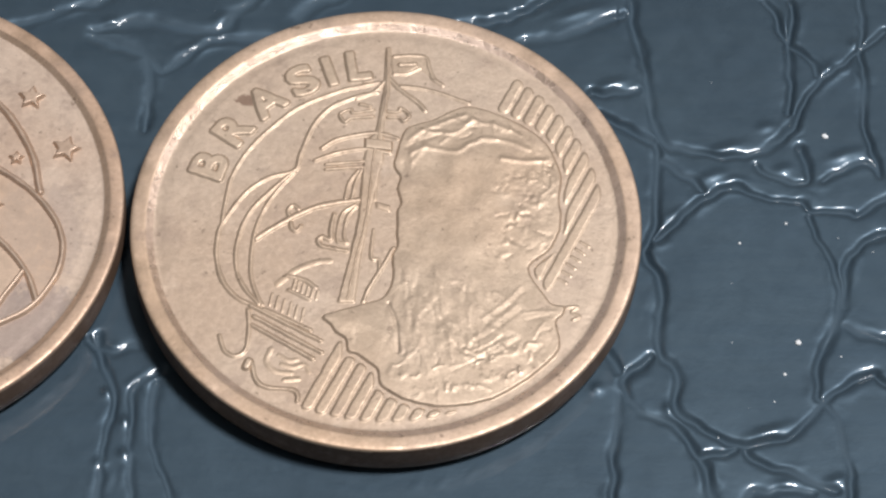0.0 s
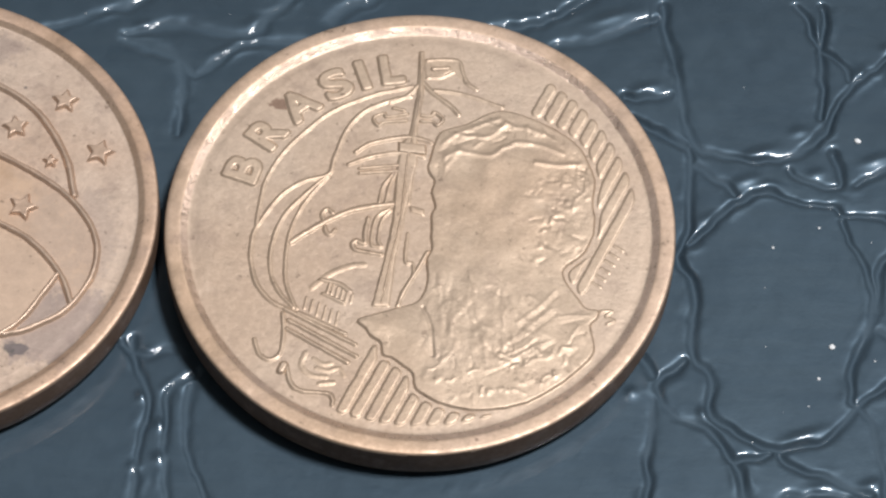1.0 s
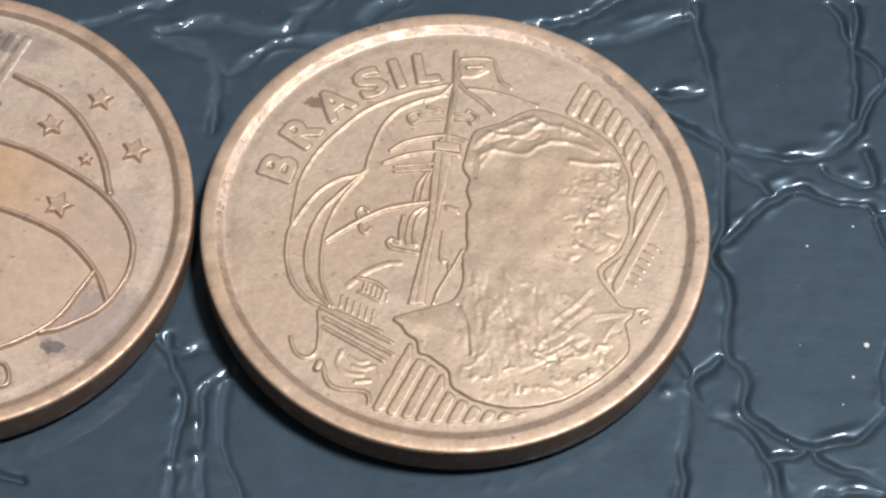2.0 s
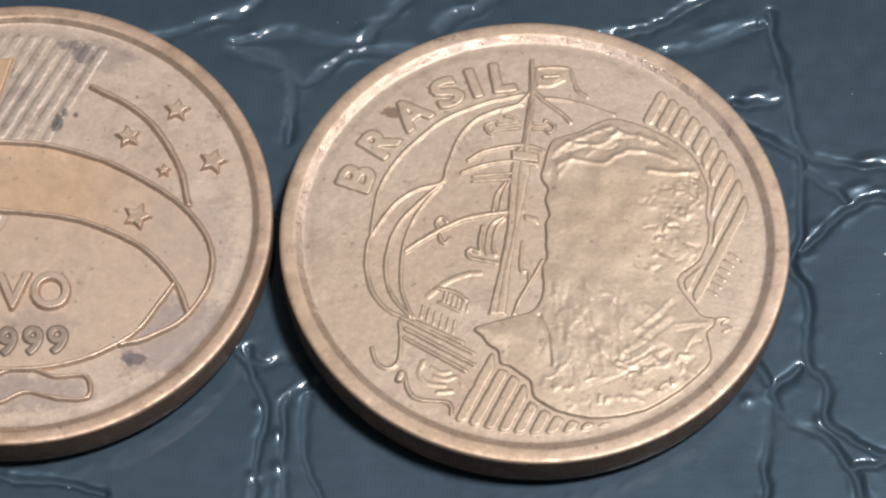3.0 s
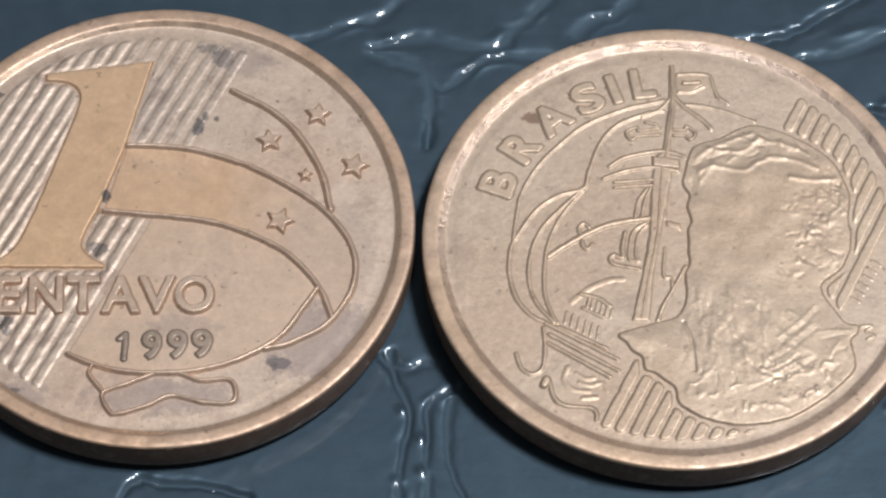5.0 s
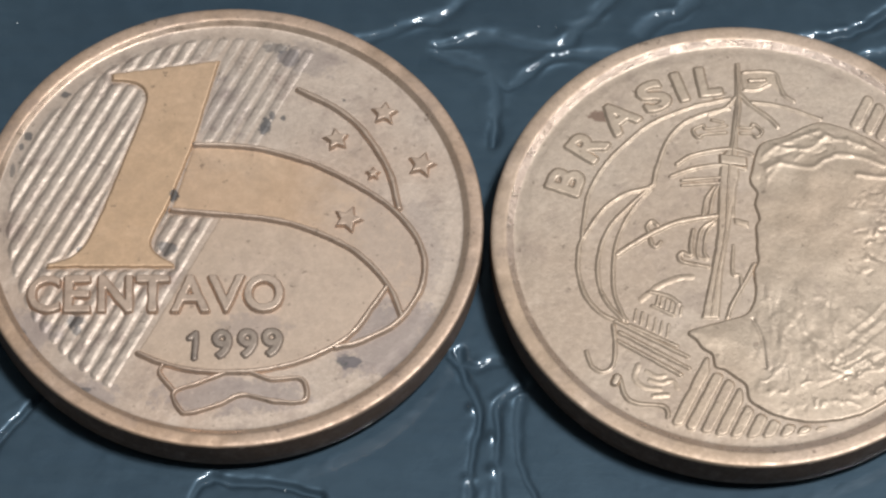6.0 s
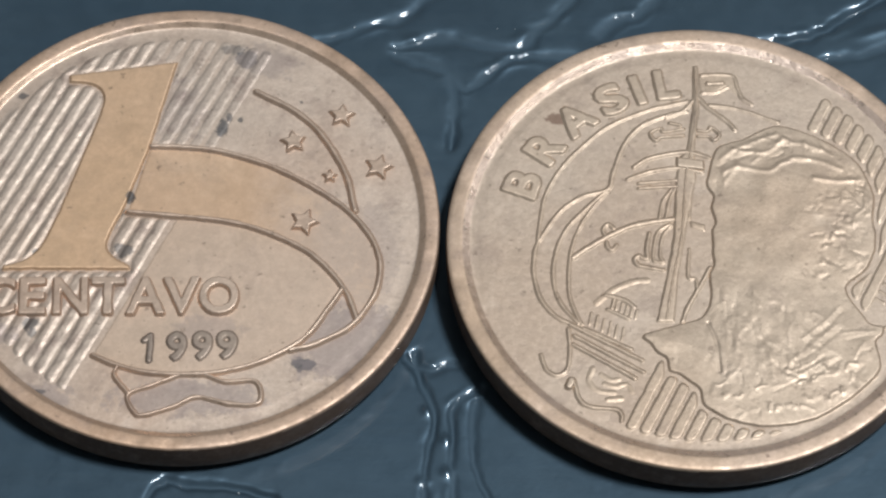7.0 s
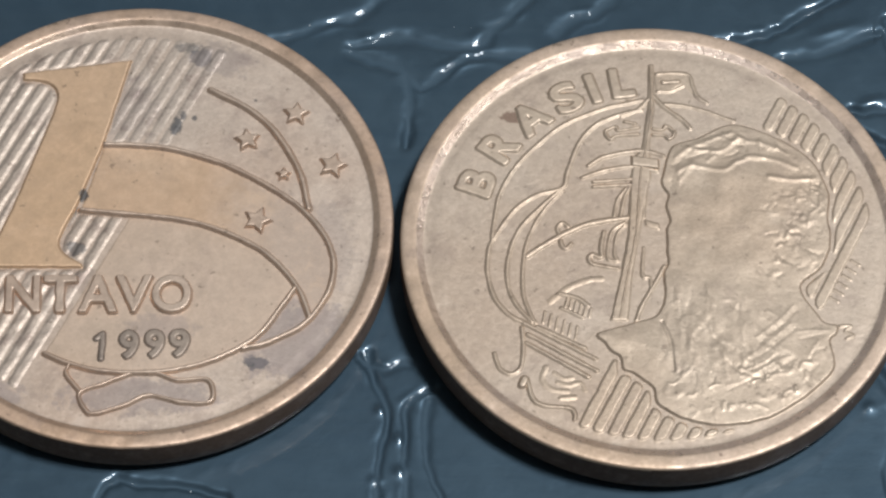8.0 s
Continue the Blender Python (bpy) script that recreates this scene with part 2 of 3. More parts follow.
def value_side(at, turn):
    """The side with the large numeral, hatching, bands and stars."""
    coin = tagged(new("coin"), "worn copper one-centavo coin, numeral side up, on the dark vinyl", "coin", "coins on the vinyl")
    stains = ((4.15, -5.32, 0.42, 0.24, 0.85), (-1.8, 0.95, 0.15, 0.27, 0.8), (1.2, 3.75, 0.2, 0.34, 0.75), (1.9, 6.5, 0.31, 0.41, 0.55), (-6.3, -4.3, 0.9, 0.8, 0.5),
              (-4.6, -6.6, 1.1, 0.6, 0.5), (1, -4, 1.2, 0.4, 0.35), (5.4, -4.4, 1.9, 1.5, 0.55), (6.4, -1, 0.9, 1.6, 0.25), (2.6, 6.4, 1.1, 0.6, 0.35), (-0.8, 4.6, 1.2, 1.2, 0.25), (0.5, -6.6, 2.4, 0.6, 0.5), (-4.85, -1.15, 0.16, 0.14, 0.7), (-1.95, -1.1, 0.31, 0.24, 0.6), (-4.9, -3.9, 0.27, 0.24, 0.65), (5.3, -2.6, 0.5, 1, 0.25),
              (-5.6, 4.97, 0.14, 0.11, 0.7), (-6.79, 3.25, 0.12, 0.16, 0.65), (-7, 2.85, 0.095, 0.14, 0.6), (-7.25, 1.9, 0.082, 0.27, 0.5), (1.81, 4.05, 0.095, 0.095, 0.7), (1.42, 4.14, 0.11, 0.2, 0.6),
              (1.5, 6.9, 0.41, 0.2, 0.5), (3.85, 4.79, 0.068, 0.068, 0.6), (3.7, -0.3, 0.15, 0.11, 0.6), (-2.06, 0.42, 0.14, 0.2, 0.6), (-4.77, -4.23, 0.14, 0.14, 0.6), (-3.37, -3.2, 0.14, 0.1, 0.6),
              (0.05, -2.24, 0.2, 0.082, 0.45), (-6.58, -4.31, 0.14, 0.14, 0.6), (-4.41, -6.41, 0.17, 0.1, 0.55), (-0.5, -4.12, 0.34, 0.095, 0.4))
    field = copper("copper_field", (0.54, 0.398, 0.30), (0.57, 0.445, 0.35), 0.54, 0.60, stains, 0.011)
    raised = copper("copper_raised", (0.55, 0.39, 0.285), (0.565, 0.42, 0.315), 0.46, 0.35, stains[:3], 0.010)
    flat = copper("copper_smooth", (0.60, 0.395, 0.24), (0.61, 0.41, 0.26), 0.52, 0.10, stains[1:2], 0.003)
    hatch = copper("copper_hatching", (0.50, 0.385, 0.30), (0.54, 0.43, 0.345), 0.50, 1.0, stains, 0.015)
    polished = copper("copper_polished", (0.57, 0.415, 0.30), (0.58, 0.43, 0.32), 0.52, 0.30, stains[6:7], 0.003)
    dark = copper("copper_tarnished", (0.26, 0.20, 0.16), (0.34, 0.26, 0.20), 0.55, 0.4)
    sash = copper("copper_sash", (0.60, 0.40, 0.255), (0.60, 0.415, 0.275), 0.52, 0.20, stains[1:3], 0.003, (1.5, 5.0, (0.53, 0.40, 0.31)))
    rim = copper("copper_rim", (0.49, 0.325, 0.215), (0.51, 0.36, 0.26), 0.52, 0.50, grain=0.010, patchy=0.16)
    # side wall: its shade is put into a darker, duller copper
    side = copper("copper_side_shaded", (0.115, 0.068, 0.042), (0.165, 0.100, 0.064), 0.60, 0.5, metal=0.35)
    slope = copper("copper_slope", (0.44, 0.29, 0.195), (0.50, 0.36, 0.26), 0.33, 0.35, grain=0.010, metal=0.55, patchy=0.16)
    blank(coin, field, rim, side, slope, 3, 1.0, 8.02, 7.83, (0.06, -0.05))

    foot = smooth([(-2.03, 0.46), (-2.33, -0.22), (-2.50, -0.80), (-2.36, -1.28), (-1.74, -1.70)], 6)
    heel = smooth([(-5.86, -1.74), (-5.20, -1.52), (-4.74, -1.08), (-4.42, -0.40), (-3.95, 0.95)], 6)
    hook = smooth([(-2.95, 4.20), (-2.85, 4.70), (-2.93, 5.12), (-3.30, 5.43), (-4.05, 5.50)], 6)
    one = area_shape(np.vstack([[(-4.06, 5.76), (-0.44, 6.32), (-1.27, 2.79)], foot, [(-1.72, -1.82), (-5.88, -1.86)], heel, hook]))
    upper = smooth([(-1.18, 2.95), (-0.13, 2.93), (1.20, 2.76), (2.92, 2.17), (4.45, 1.30), (5.59, 0.38), (6.35, -0.71), (6.59, -1.79), (6.35, -2.87), (5.61, -3.94), (4.51, -4.58), (3.68, -4.84)])
    lower = smooth([(-1.85, 0.37), (-0.06, 0.21), (1.83, -0.04), (3.34, -0.62), (4.48, -1.37), (5.42, -2.55), (5.83, -3.62)])
    horizon = smooth([(-2.77, -5.08), (-1.92, -5.46), (-0.81, -5.72), (0.66, -5.75), (1.94, -5.54), (3.04, -5.11), (4.14, -4.37), (4.87, -3.30), (5.33, -2.55)])
    crescent = smooth([(2.30, 5.17), (3.66, 4.38), (4.62, 3.37), (5.39, 1.92), (5.72, 0.49)])
    band = area_shape(np.vstack([upper[:88], lower[::-1]]))
    right_edge = lambda U, V: U * ACROSS[0] + V * ACROSS[1] + 0.40

    faint = lambda U, V, d: -0.017 * np.clip((V - 2.2) / 0.8, 0, 1) * np.clip((U + 1.6) / 0.6, 0, 1) + 0.006 * wander(U, V, 2.2, 71) + 0.012 * np.clip((-1.0 - V) / 1.5, 0, 1) * wander(U, V, 6.0, 72)      # struck more weakly beside the numeral

    for k in range(15):
        cuts = [within_radius(7.28), away(one, 0.10), away(band, 0.12), right_edge]
        relief("hatching_bar", rounded(bar(-0.62 - 0.475 * k, 0.31), 0.12, *cuts), coin, hatch, 0.036, 0.20, wobble=0.014, swell=faint)
    relief("numeral", one, coin, flat, 0.10, 0.08, "smooth orange raised numeral 1")
    relief("band", clipped(band, away(one, 0.05)), coin, sash, 0.016, 0.10, "smooth flat sash")
    disc = area_shape(np.vstack([lower[:52], horizon[::-1]]))
    relief("disc", clipped(disc, lambda U, V: -0.25 - U * ACROSS[0] - V * ACROSS[1]), coin, polished, 0.012, 0.10, "smooth disc below the sash")
    relief("band_line", line_shape(upper, 0.17), coin, raised, 0.155, 0.11)
    relief("band_line", line_shape(lower, 0.17), coin, raised, 0.155, 0.11)
    relief("horizon_line", line_shape(horizon, 0.16), coin, raised, 0.15, 0.11)
    relief("crescent_line", line_shape(crescent, 0.19), coin, raised, 0.15, 0.12)
    for (u, v), r, turn_star in (((5.23, 4.23), 0.44, 5), ((3.61, 3.18), 0.43, -8), ((6.50, 2.20), 0.48, 14), ((4.86, 1.83), 0.25, 0), ((4.03, 0.04), 0.50, 20)):
        relief("star", star_shape((u, v), r * 1.05, turn_star), coin, raised, 0.16, 0.10, step=0.022)
    ribbon = smooth([(-1.56, -6.54), (-0.80, -6.18), (0.11, -5.80), (0.84, -5.74), (1.58, -6.02), (2.59, -6.01), (2.70, -6.78), (1.78, -6.83), (0.68, -6.59), (-0.04, -6.94), (-0.95, -7.26), (-1.31, -7.18)], 5, True)
    relief("ribbon_outline", line_shape(np.vstack([ribbon, ribbon[:1]]), 0.13), coin, raised, 0.125, 0.10, step=0.024)
    relief("ribbon_fold", line_shape(smooth([(-1.92, -5.46), (-2.02, -5.83), (-1.52, -6.50)]), 0.13), coin, raised, 0.125, 0.10, step=0.024)
    for ch, u, w in (("C", -5.94, 1.08), ("E", -4.84, 0.88), ("N", -3.59, 1.16), ("T", -2.37, 1.13), ("A", -1.13, 1.26), ("V", 0.05, 1.20), ("O", 1.29, 1.32)):
        relief("letter", letter_shape(ch, (u, -2.92 + 0.012 * (u + 6)), w + 0.04, 1.44, 1.0, 0.075), coin, raised, 0.18, 0.10, step=0.024)
    relief("digit", line_shape([(-1.10, -4.50), (-0.90, -4.30), (-0.92, -5.24)], 0.20), coin, dark, 0.085, 0.10)
    for ch, u, w in (("9", -0.03, 0.66), ("9", 0.80, 0.66), ("9", 1.60, 0.68)):
        relief("digit", letter_shape(ch, (u, -4.71 + 0.04 * u), w + 0.03, 1.10, 2.0, 0.075), coin, dark, 0.085, 0.10)
    coin.matrix_world = pose(at[0] * MM, at[1] * MM, 0, 0, 0, turn)
    return coin


def portrait_side(at, turn):
    """The side with the word, the ship and a plain head-and-shoulders form."""
    coin = tagged(new("coin"), "copper one-centavo coin, portrait and ship side up, on the vinyl", "coin", "coins on the vinyl")
    field = copper("copper_field_bright", (0.515, 0.385, 0.285), (0.55, 0.43, 0.33), 0.53, 0.42, ((-4.6, 4.9, 0.4, 0.22, 0.7), (1.7, -6.6, 0.5, 0.3, 0.3)), grain=0.013, mark=(0.16, 0.085, 0.055))
    raised = copper("copper_raised_bright", (0.525, 0.39, 0.28), (0.55, 0.425, 0.315), 0.50, 0.34, grain=0.012)
    rim = copper("copper_rim_bright", (0.53, 0.375, 0.258), (0.555, 0.41, 0.305), 0.51, 0.36, grain=0.010, patchy=0.16)
    # this coin's side too carries its shade in the base colour
    side = copper("copper_side_shaded_dark", (0.11, 0.066, 0.042), (0.15, 0.094, 0.062), 0.60, 0.5, metal=0.35)
    slope = copper("copper_slope_bright", (0.52, 0.365, 0.26), (0.58, 0.44, 0.35), 0.32, 0.30, grain=0.034, metal=0.58, patchy=0.24)
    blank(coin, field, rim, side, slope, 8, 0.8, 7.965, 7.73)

    head = area_shape(smooth([(-2.0, -3.48), (-0.82, -3.08), (-0.16, -2.86), (0.13, -2.48), (0.26, -1.87), (0.22, -1.23), (0.39, -0.79), (0.36, -0.14), (0.37, 0.52), (0.50, 0.85), (0.37, 1.40), (0.47, 1.85), (0.25, 2.29),
                              (0.36, 2.85), (0.56, 3.60), (0.87, 3.88), (1.55, 4.11), (2.41, 4.57), (2.99, 4.62), (3.94, 4.25), (4.69, 3.80), (5.33, 3.24), (5.68, 2.46), (5.84, 1.90), (5.76, 1.02), (5.81, 0.36),
                              (5.72, -0.30), (5.40, -0.96), (4.75, -1.52), (4.82, -2.04), (5.17, -2.58), (5.46, -3.02), (5.86, -3.10), (5.82, -3.40), (5.60, -3.66), (5.68, -4.30), (5.62, -4.80), (5.04, -5.44),
                              (4.27, -6.07), (3.52, -6.50), (2.59, -6.77), (1.86, -6.82), (0.94, -6.68), (0.22, -6.32), (-0.14, -6.00), (-0.24, -5.49), (-0.58, -5.18), (-0.90, -4.92), (-1.20, -4.80), (-1.27, -4.36), (-1.58, -4.13), (-1.76, -3.82)], 4, True))

    def swell(U, V, d):
        """A plain bust form: a smooth front, cut locks above and behind, strands below and a folded coat."""
        rng = np.random.RandomState(19)
        edge = np.clip(-d / 0.30, 0, 1)
        cuts = []                                # points, width, height

        def lock(u, v, angle, length, bend, width, height):
            c, s = math.cos(angle), math.sin(angle)
            cuts.append((smooth([(u, v), (u + c * length * 0.5 - s * bend, v + s * length * 0.5 + c * bend), (u + c * length, v + s * length)], 4), width, height))
        # long locks over the top
        for points in ([(0.83, 2.75), (1.21, 2.97), (1.59, 2.93), (2.35, 2.81), (2.75, 3.1), (3.04, 3.22)], [(1.42, 3.6), (2.19, 3.55), (2.58, 3.77), (2.88, 4.12)], [(3.16, 3.96), (3.64, 3.9), (4.11, 3.68)],
                       [(3.87, 2.55), (4.63, 2.45), (5.4, 2.52)], [(0.75, 3.3), (1.3, 3.72), (2.0, 4.05), (2.6, 4.25)], [(3.2, 3.3), (4.0, 3.25), (4.8, 2.9)]):
            cuts.append((smooth(points, 6), 0.09, 0.020))
        for k in range(46):
            a, r = rng.uniform(-0.25, 2.75), rng.uniform(2.15, 3.1)
            u, v = 3.0 + r * math.cos(a) * 0.95, 1.2 + r * math.sin(a)
            if v > 2.3 or u > 3.9:
                lock(u, v, a + math.pi / 2 + rng.normal(0, 0.5), rng.uniform(0.3, 0.8), rng.normal(0, 0.09), rng.uniform(0.055, 0.09), rng.choice((-1, 1)) * rng.uniform(0.006, 0.013))
        for k in range(60):                      # curls behind
            lock(rng.uniform(3.7, 5.5), rng.uniform(-1.3, 2.3), rng.uniform(0, 6.3), rng.uniform(0.2, 0.5), rng.normal(0, 0.10), rng.uniform(0.05, 0.09), rng.choice((-1, 1)) * rng.uniform(0.005, 0.011))
        for k in range(120):                     # strands below
            u, v = rng.uniform(0.3, 3.9), rng.uniform(-4.9, -1.7)
            lock(u, v, -1.45 + 0.28 * (u - 1.5) + rng.normal(0, 0.35), rng.uniform(0.3, 0.9), rng.normal(0, 0.08), rng.uniform(0.06, 0.12), rng.choice((-1, 1)) * rng.uniform(0.003, 0.008))
        # the coat: folds, lapel, braid along the hem and a tufted shoulder
        for points in ([(2.12, -5.42), (2.65, -5.15), (3.59, -4.72), (4.35, -4.23)], [(2.77, -4.41), (3.43, -3.98), (4.4, -3.12)], [(2.6, -4.80), (3.3, -4.48), (3.75, -4.15)],
                       [(3.3, -3.6), (4.0, -2.95), (4.5, -2.4)], [(5.35, -3.85), (5.0, -3.95), (4.85, -4.25)], [(4.6, -3.5), (5.1, -3.35), (5.5, -3.32)]):
            cuts.append((smooth(np.array(points) + rng.normal(0, 0.06, (len(points), 2)), 6), 0.062, rng.uniform(0.005, 0.010)))
            cuts.append((smooth(np.array(points) + (0.06, -0.16), 6), 0.07, -0.007))
        cuts.append((smooth([(0.11, -3.05), (0.37, -3.8), (0.44, -4.85)], 6), 0.06, -0.024))
        for k in range(18):
            a = radians(-130 + 5.6 * k + rng.normal(0, 1.6))
            r = rng.uniform(2.95, 3.4)
            lock(2.1 + r * math.cos(a), -3.15 + 0.95 * r * math.sin(a), a + rng.normal(0.4, 0.9), rng.uniform(0.15, 0.45), rng.normal(0, 0.09), rng.uniform(0.05, 0.10), rng.uniform(0.008, 0.020))
        for k in range(26):
            lock(rng.uniform(1.0, 5.2), rng.uniform(-6.1, -4.6), rng.uniform(0, 3.1), rng.uniform(0.15, 0.4), rng.normal(0, 0.06), rng.uniform(0.05, 0.09), rng.choice((-1, 1)) * rng.uniform(0.006, 0.014))
        out = 0.05 * np.clip(-d / 1.8, 0, 1) ** 0.8 + edge * 0.008 * wander(U, V, 3.4, 12)
        for p, width, height in cuts:
            near = (U > p[:, 0].min() - 0.3) & (U < p[:, 0].max() + 0.3) & (V > p[:, 1].min() - 0.3) & (V < p[:, 1].max() + 0.3)
            out[near] += edge[near] * height * np.exp(-(to_segments(U[near], V[near], p[:-1], p[1:]) / width) ** 2)
        return out
    relief("portrait", head, coin, raised, 0.085, 0.10, swell=swell, step=0.024)

    for k in range(12):
        off = 0.78 + 0.475 * k
        top = lambda U, V, least=(-1.2 if k < 9 else -2.5): least - V
        low = lambda U, V: V + 3.6
        if 0 < k < 11:
            relief("hatching_bar", rounded(bar(off + 0.25, 0.36), 0.16, within_radius(7.28), away(head, 0.16), top), coin, raised, 0.045, 0.11)
        if k < 10:
            relief("hatching_bar", rounded(bar(off, 0.36), 0.16, within_radius(7.40), away(head, 0.16), low), coin, raised, 0.05, 0.11)

    for ch, a, w in (("B", 159.0, 0.95), ("R", 144.6, 1.02), ("A", 130.5, 1.18), ("S", 117.0, 0.98), ("I", 108.2, 0.34), ("L", 99.0, 0.80)):
        r = 6.37
        relief("letter", letter_shape(ch, (r * math.cos(radians(a)), r * math.sin(radians(a))), w * 1.06, 1.26, a - 90, 0.10), coin, raised, 0.08, 0.12)

    def stroke(name, points, width=0.13, height=0.085, soft=0.12):
        relief(name, clipped(line_shape(smooth(points), width), away(head, 0.05)), coin, raised, height * 0.6, soft)

    stroke("globe_line", [(-0.30, 5.62), (-0.95, 5.45), (-1.61, 5.27), (-2.97, 4.62), (-3.93, 3.75), (-4.70, 2.82), (-5.18, 1.82), (-5.37, 0.8), (-5.45, 0.1)], 0.12)
    stroke("sail", [(-5.43, 0.12), (-5.57, -0.41), (-5.60, -1.28), (-5.39, -2.14), (-4.92, -2.78), (-4.36, -3.1)])
    stroke("sail", [(-5.41, 0.09), (-4.71, 1.20), (-3.95, 1.80), (-3.09, 2.10), (-2.89, 2.73), (-2.50, 3.85), (-1.91, 4.61), (-1.04, 5.04), (-0.36, 5.22)])
    stroke("sail", [(-3.12, 2.05), (-3.76, 1.40), (-4.52, 0.49), (-4.91, -0.62), (-4.93, -1.71), (-4.63, -2.46), (-4.15, -3.05)], 0.12)
    stroke("sail", [(-3.09, 2.02), (-3.67, 1.28), (-4.15, 0.38), (-4.40, -0.62), (-4.44, -1.92), (-4.21, -2.77), (-4.04, -3.09)], 0.11)
    stroke("yard", [(-4.3, -0.57), (-3.4, 0.09), (-2.45, 0.62), (-1.69, 0.83), (-0.93, 0.95)], 0.17, 0.11)
    stroke("hook", [(-2.92, 0.58), (-3.11, 0.74), (-3.28, 0.52), (-3.17, 0.22)], 0.11)
    stroke("hook", [(-3.17, 0.05), (-3.12, -0.17), (-2.97, -0.26), (-2.83, -0.06)], 0.13, 0.10)
    stroke("hook", [(-1.73, 0.39), (-1.83, -0.2), (-1.82, -0.57), (-1.99, -0.55), (-2.12, -0.47), (-2.24, -0.62), (-2.13, -0.83), (-1.71, -0.93), (-1.3, -1.02)], 0.13, 0.10)
    pole = [(-0.06, 7.05), (0.10, 7.05), (0.08, 5.22), (-0.14, 3.63), (-0.12, 2.51), (-0.35, 1.4), (-0.56, 0.29), (-0.82, -1.24), (-1.02, -2.98), (-1.56, -2.98), (-1.18, -1.24), (-0.92, 0.29), (-0.78, 2.51), (-0.60, 3.4), (-0.38, 3.63), (-0.13, 5.22)]
    relief("mast", clipped(area_shape(pole), away(head, 0.05)), coin, raised, 0.055, 0.12)
    stroke("mast_line", [(0.0, 6.9), (-0.02, 5.2), (-0.26, 3.6), (-0.46, 2.51), (-0.66, 0.29), (-0.97, -1.24), (-1.26, -2.88)], 0.09, 0.16, 0.09)
    stroke("mast_line", [(-0.72, 2.5), (-0.86, 0.29), (-1.13, -1.24), (-1.49, -2.86)], 0.07, 0.13, 0.08)
    stroke("rope", [(-0.23, 2.29), (-0.33, 1.6), (-0.40, 0.96)], 0.09)
    stroke("rope", [(-0.42, -0.2), (-0.48, -1.25), (-0.24, -1.35), (-0.20, -1.85)], 0.09)
    relief("block", area_shape([(-0.36, 0.88), (0.12, 0.74), (0.11, 0.50), (-0.33, 0.64)]), coin, raised, 0.04, 0.09)
    relief("lookout", area_shape([(-0.75, 3.38), (0.17, 3.25), (0.16, 2.87), (-0.75, 2.97)]), coin, raised, 0.11, 0.10)
    stroke("yard", [(-2.18, 2.98), (-1.64, 3.34), (-0.68, 3.56), (-0.20, 3.56), (0.34, 3.38)], 0.14, 0.11)
    stroke("yard", [(-2.42, 2.49), (-1.65, 2.80), (-0.72, 2.96), (0.10, 2.80)], 0.12, 0.10)
    stroke("yard", [(-2.04, 2.34), (-0.74, 2.46)], 0.10, 0.11, 0.09)
    stroke("yard", [(-2.04, 2.14), (-0.74, 2.24)], 0.10, 0.11, 0.09)
    stroke("rope", [(-0.90, 2.17), (-1.26, 1.61), (-1.38, 0.95)], 0.10)
    stroke("rope", [(-0.81, 2.17), (-1.01, 1.72), (-1.17, 0.95)], 0.10)
    stroke("rope", [(-1.02, 0.77), (-1.47, 0.39), (-1.62, -0.59), (-1.34, -0.72)], 0.10)
    stroke("rope", [(-0.98, 0.72), (-1.28, 0.30), (-1.40, -0.40), (-1.30, -0.70)], 0.09)
    # the flared crosses on the topsail, drawn by their outlines
    stroke("cross", [(-0.47, 4.50), (-1.14, 4.38), (-1.24, 4.52), (-1.57, 4.36), (-1.56, 4.18), (-1.40, 4.02), (-1.22, 4.16), (-0.49, 4.24)], 0.10, 0.12, 0.09)
    stroke("cross", [(-0.92, 4.74), (-0.58, 4.66)], 0.10, 0.11, 0.09)
    stroke("cross", [(0.01, 4.46), (0.36, 4.42), (0.46, 4.58), (0.74, 4.30), (0.57, 4.06), (0.38, 4.20), (0.00, 4.22)], 0.10, 0.12, 0.09)
    # the pennant and the stays
    relief("flag", area_shape(smooth([(0.16, 6.70), (0.7, 6.74), (1.28, 6.68), (1.42, 6.36), (1.52, 5.85), (1.28, 6.02), (1.06, 6.22), (0.7, 6.02), (0.20, 5.98)], 4, True)), coin, raised, 0.022, 0.12)
    stroke("flag_edge", [(0.22, 6.68), (0.9, 6.72), (1.30, 6.62), (1.40, 6.25), (1.56, 5.78), (1.88, 5.52)], 0.12, 0.08)
    stroke("flag_edge", [(0.22, 5.98), (0.68, 6.00), (1.10, 6.22)], 0.11, 0.08)
    relief("flag_stripe", line_shape([(0.42, 6.33), (0.92, 6.36)], 0.17), coin, raised, 0.075, 0.11)
    stroke("stay_line", [(0.04, 5.8), (0.41, 5.36), (1.05, 4.80), (1.28, 4.50)])
    stroke("stay_line", [(0.45, 5.46), (1.09, 5.40), (1.85, 5.18), (2.75, 4.80)], 0.12)
    stroke("stay_line", [(-0.1, 5.66), (-0.46, 5.24), (-1.04, 4.98)])
    stroke("stay_line", [(-0.72, -2.96), (-0.53, -2.42), (-0.13, -1.66), (0.26, -0.92)], 0.13, 0.10)
    # hull with its castle, rails and planks
    stroke("castle", [(-3.55, -2.28), (-3.04, -1.82), (-2.66, -1.60), (-2.19, -1.42), (-1.85, -1.40)], 0.20, 0.035, 0.16)
    stroke("castle", [(-3.25, -1.98), (-2.67, -2.14), (-2.30, -2.43)], 0.13, 0.09)
    stroke("castle", [(-3.18, -2.52), (-2.49, -2.87)], 0.12, 0.09)
    stroke("castle", [(-2.95, -2.08), (-3.05, -2.50)], 0.10, 0.09)
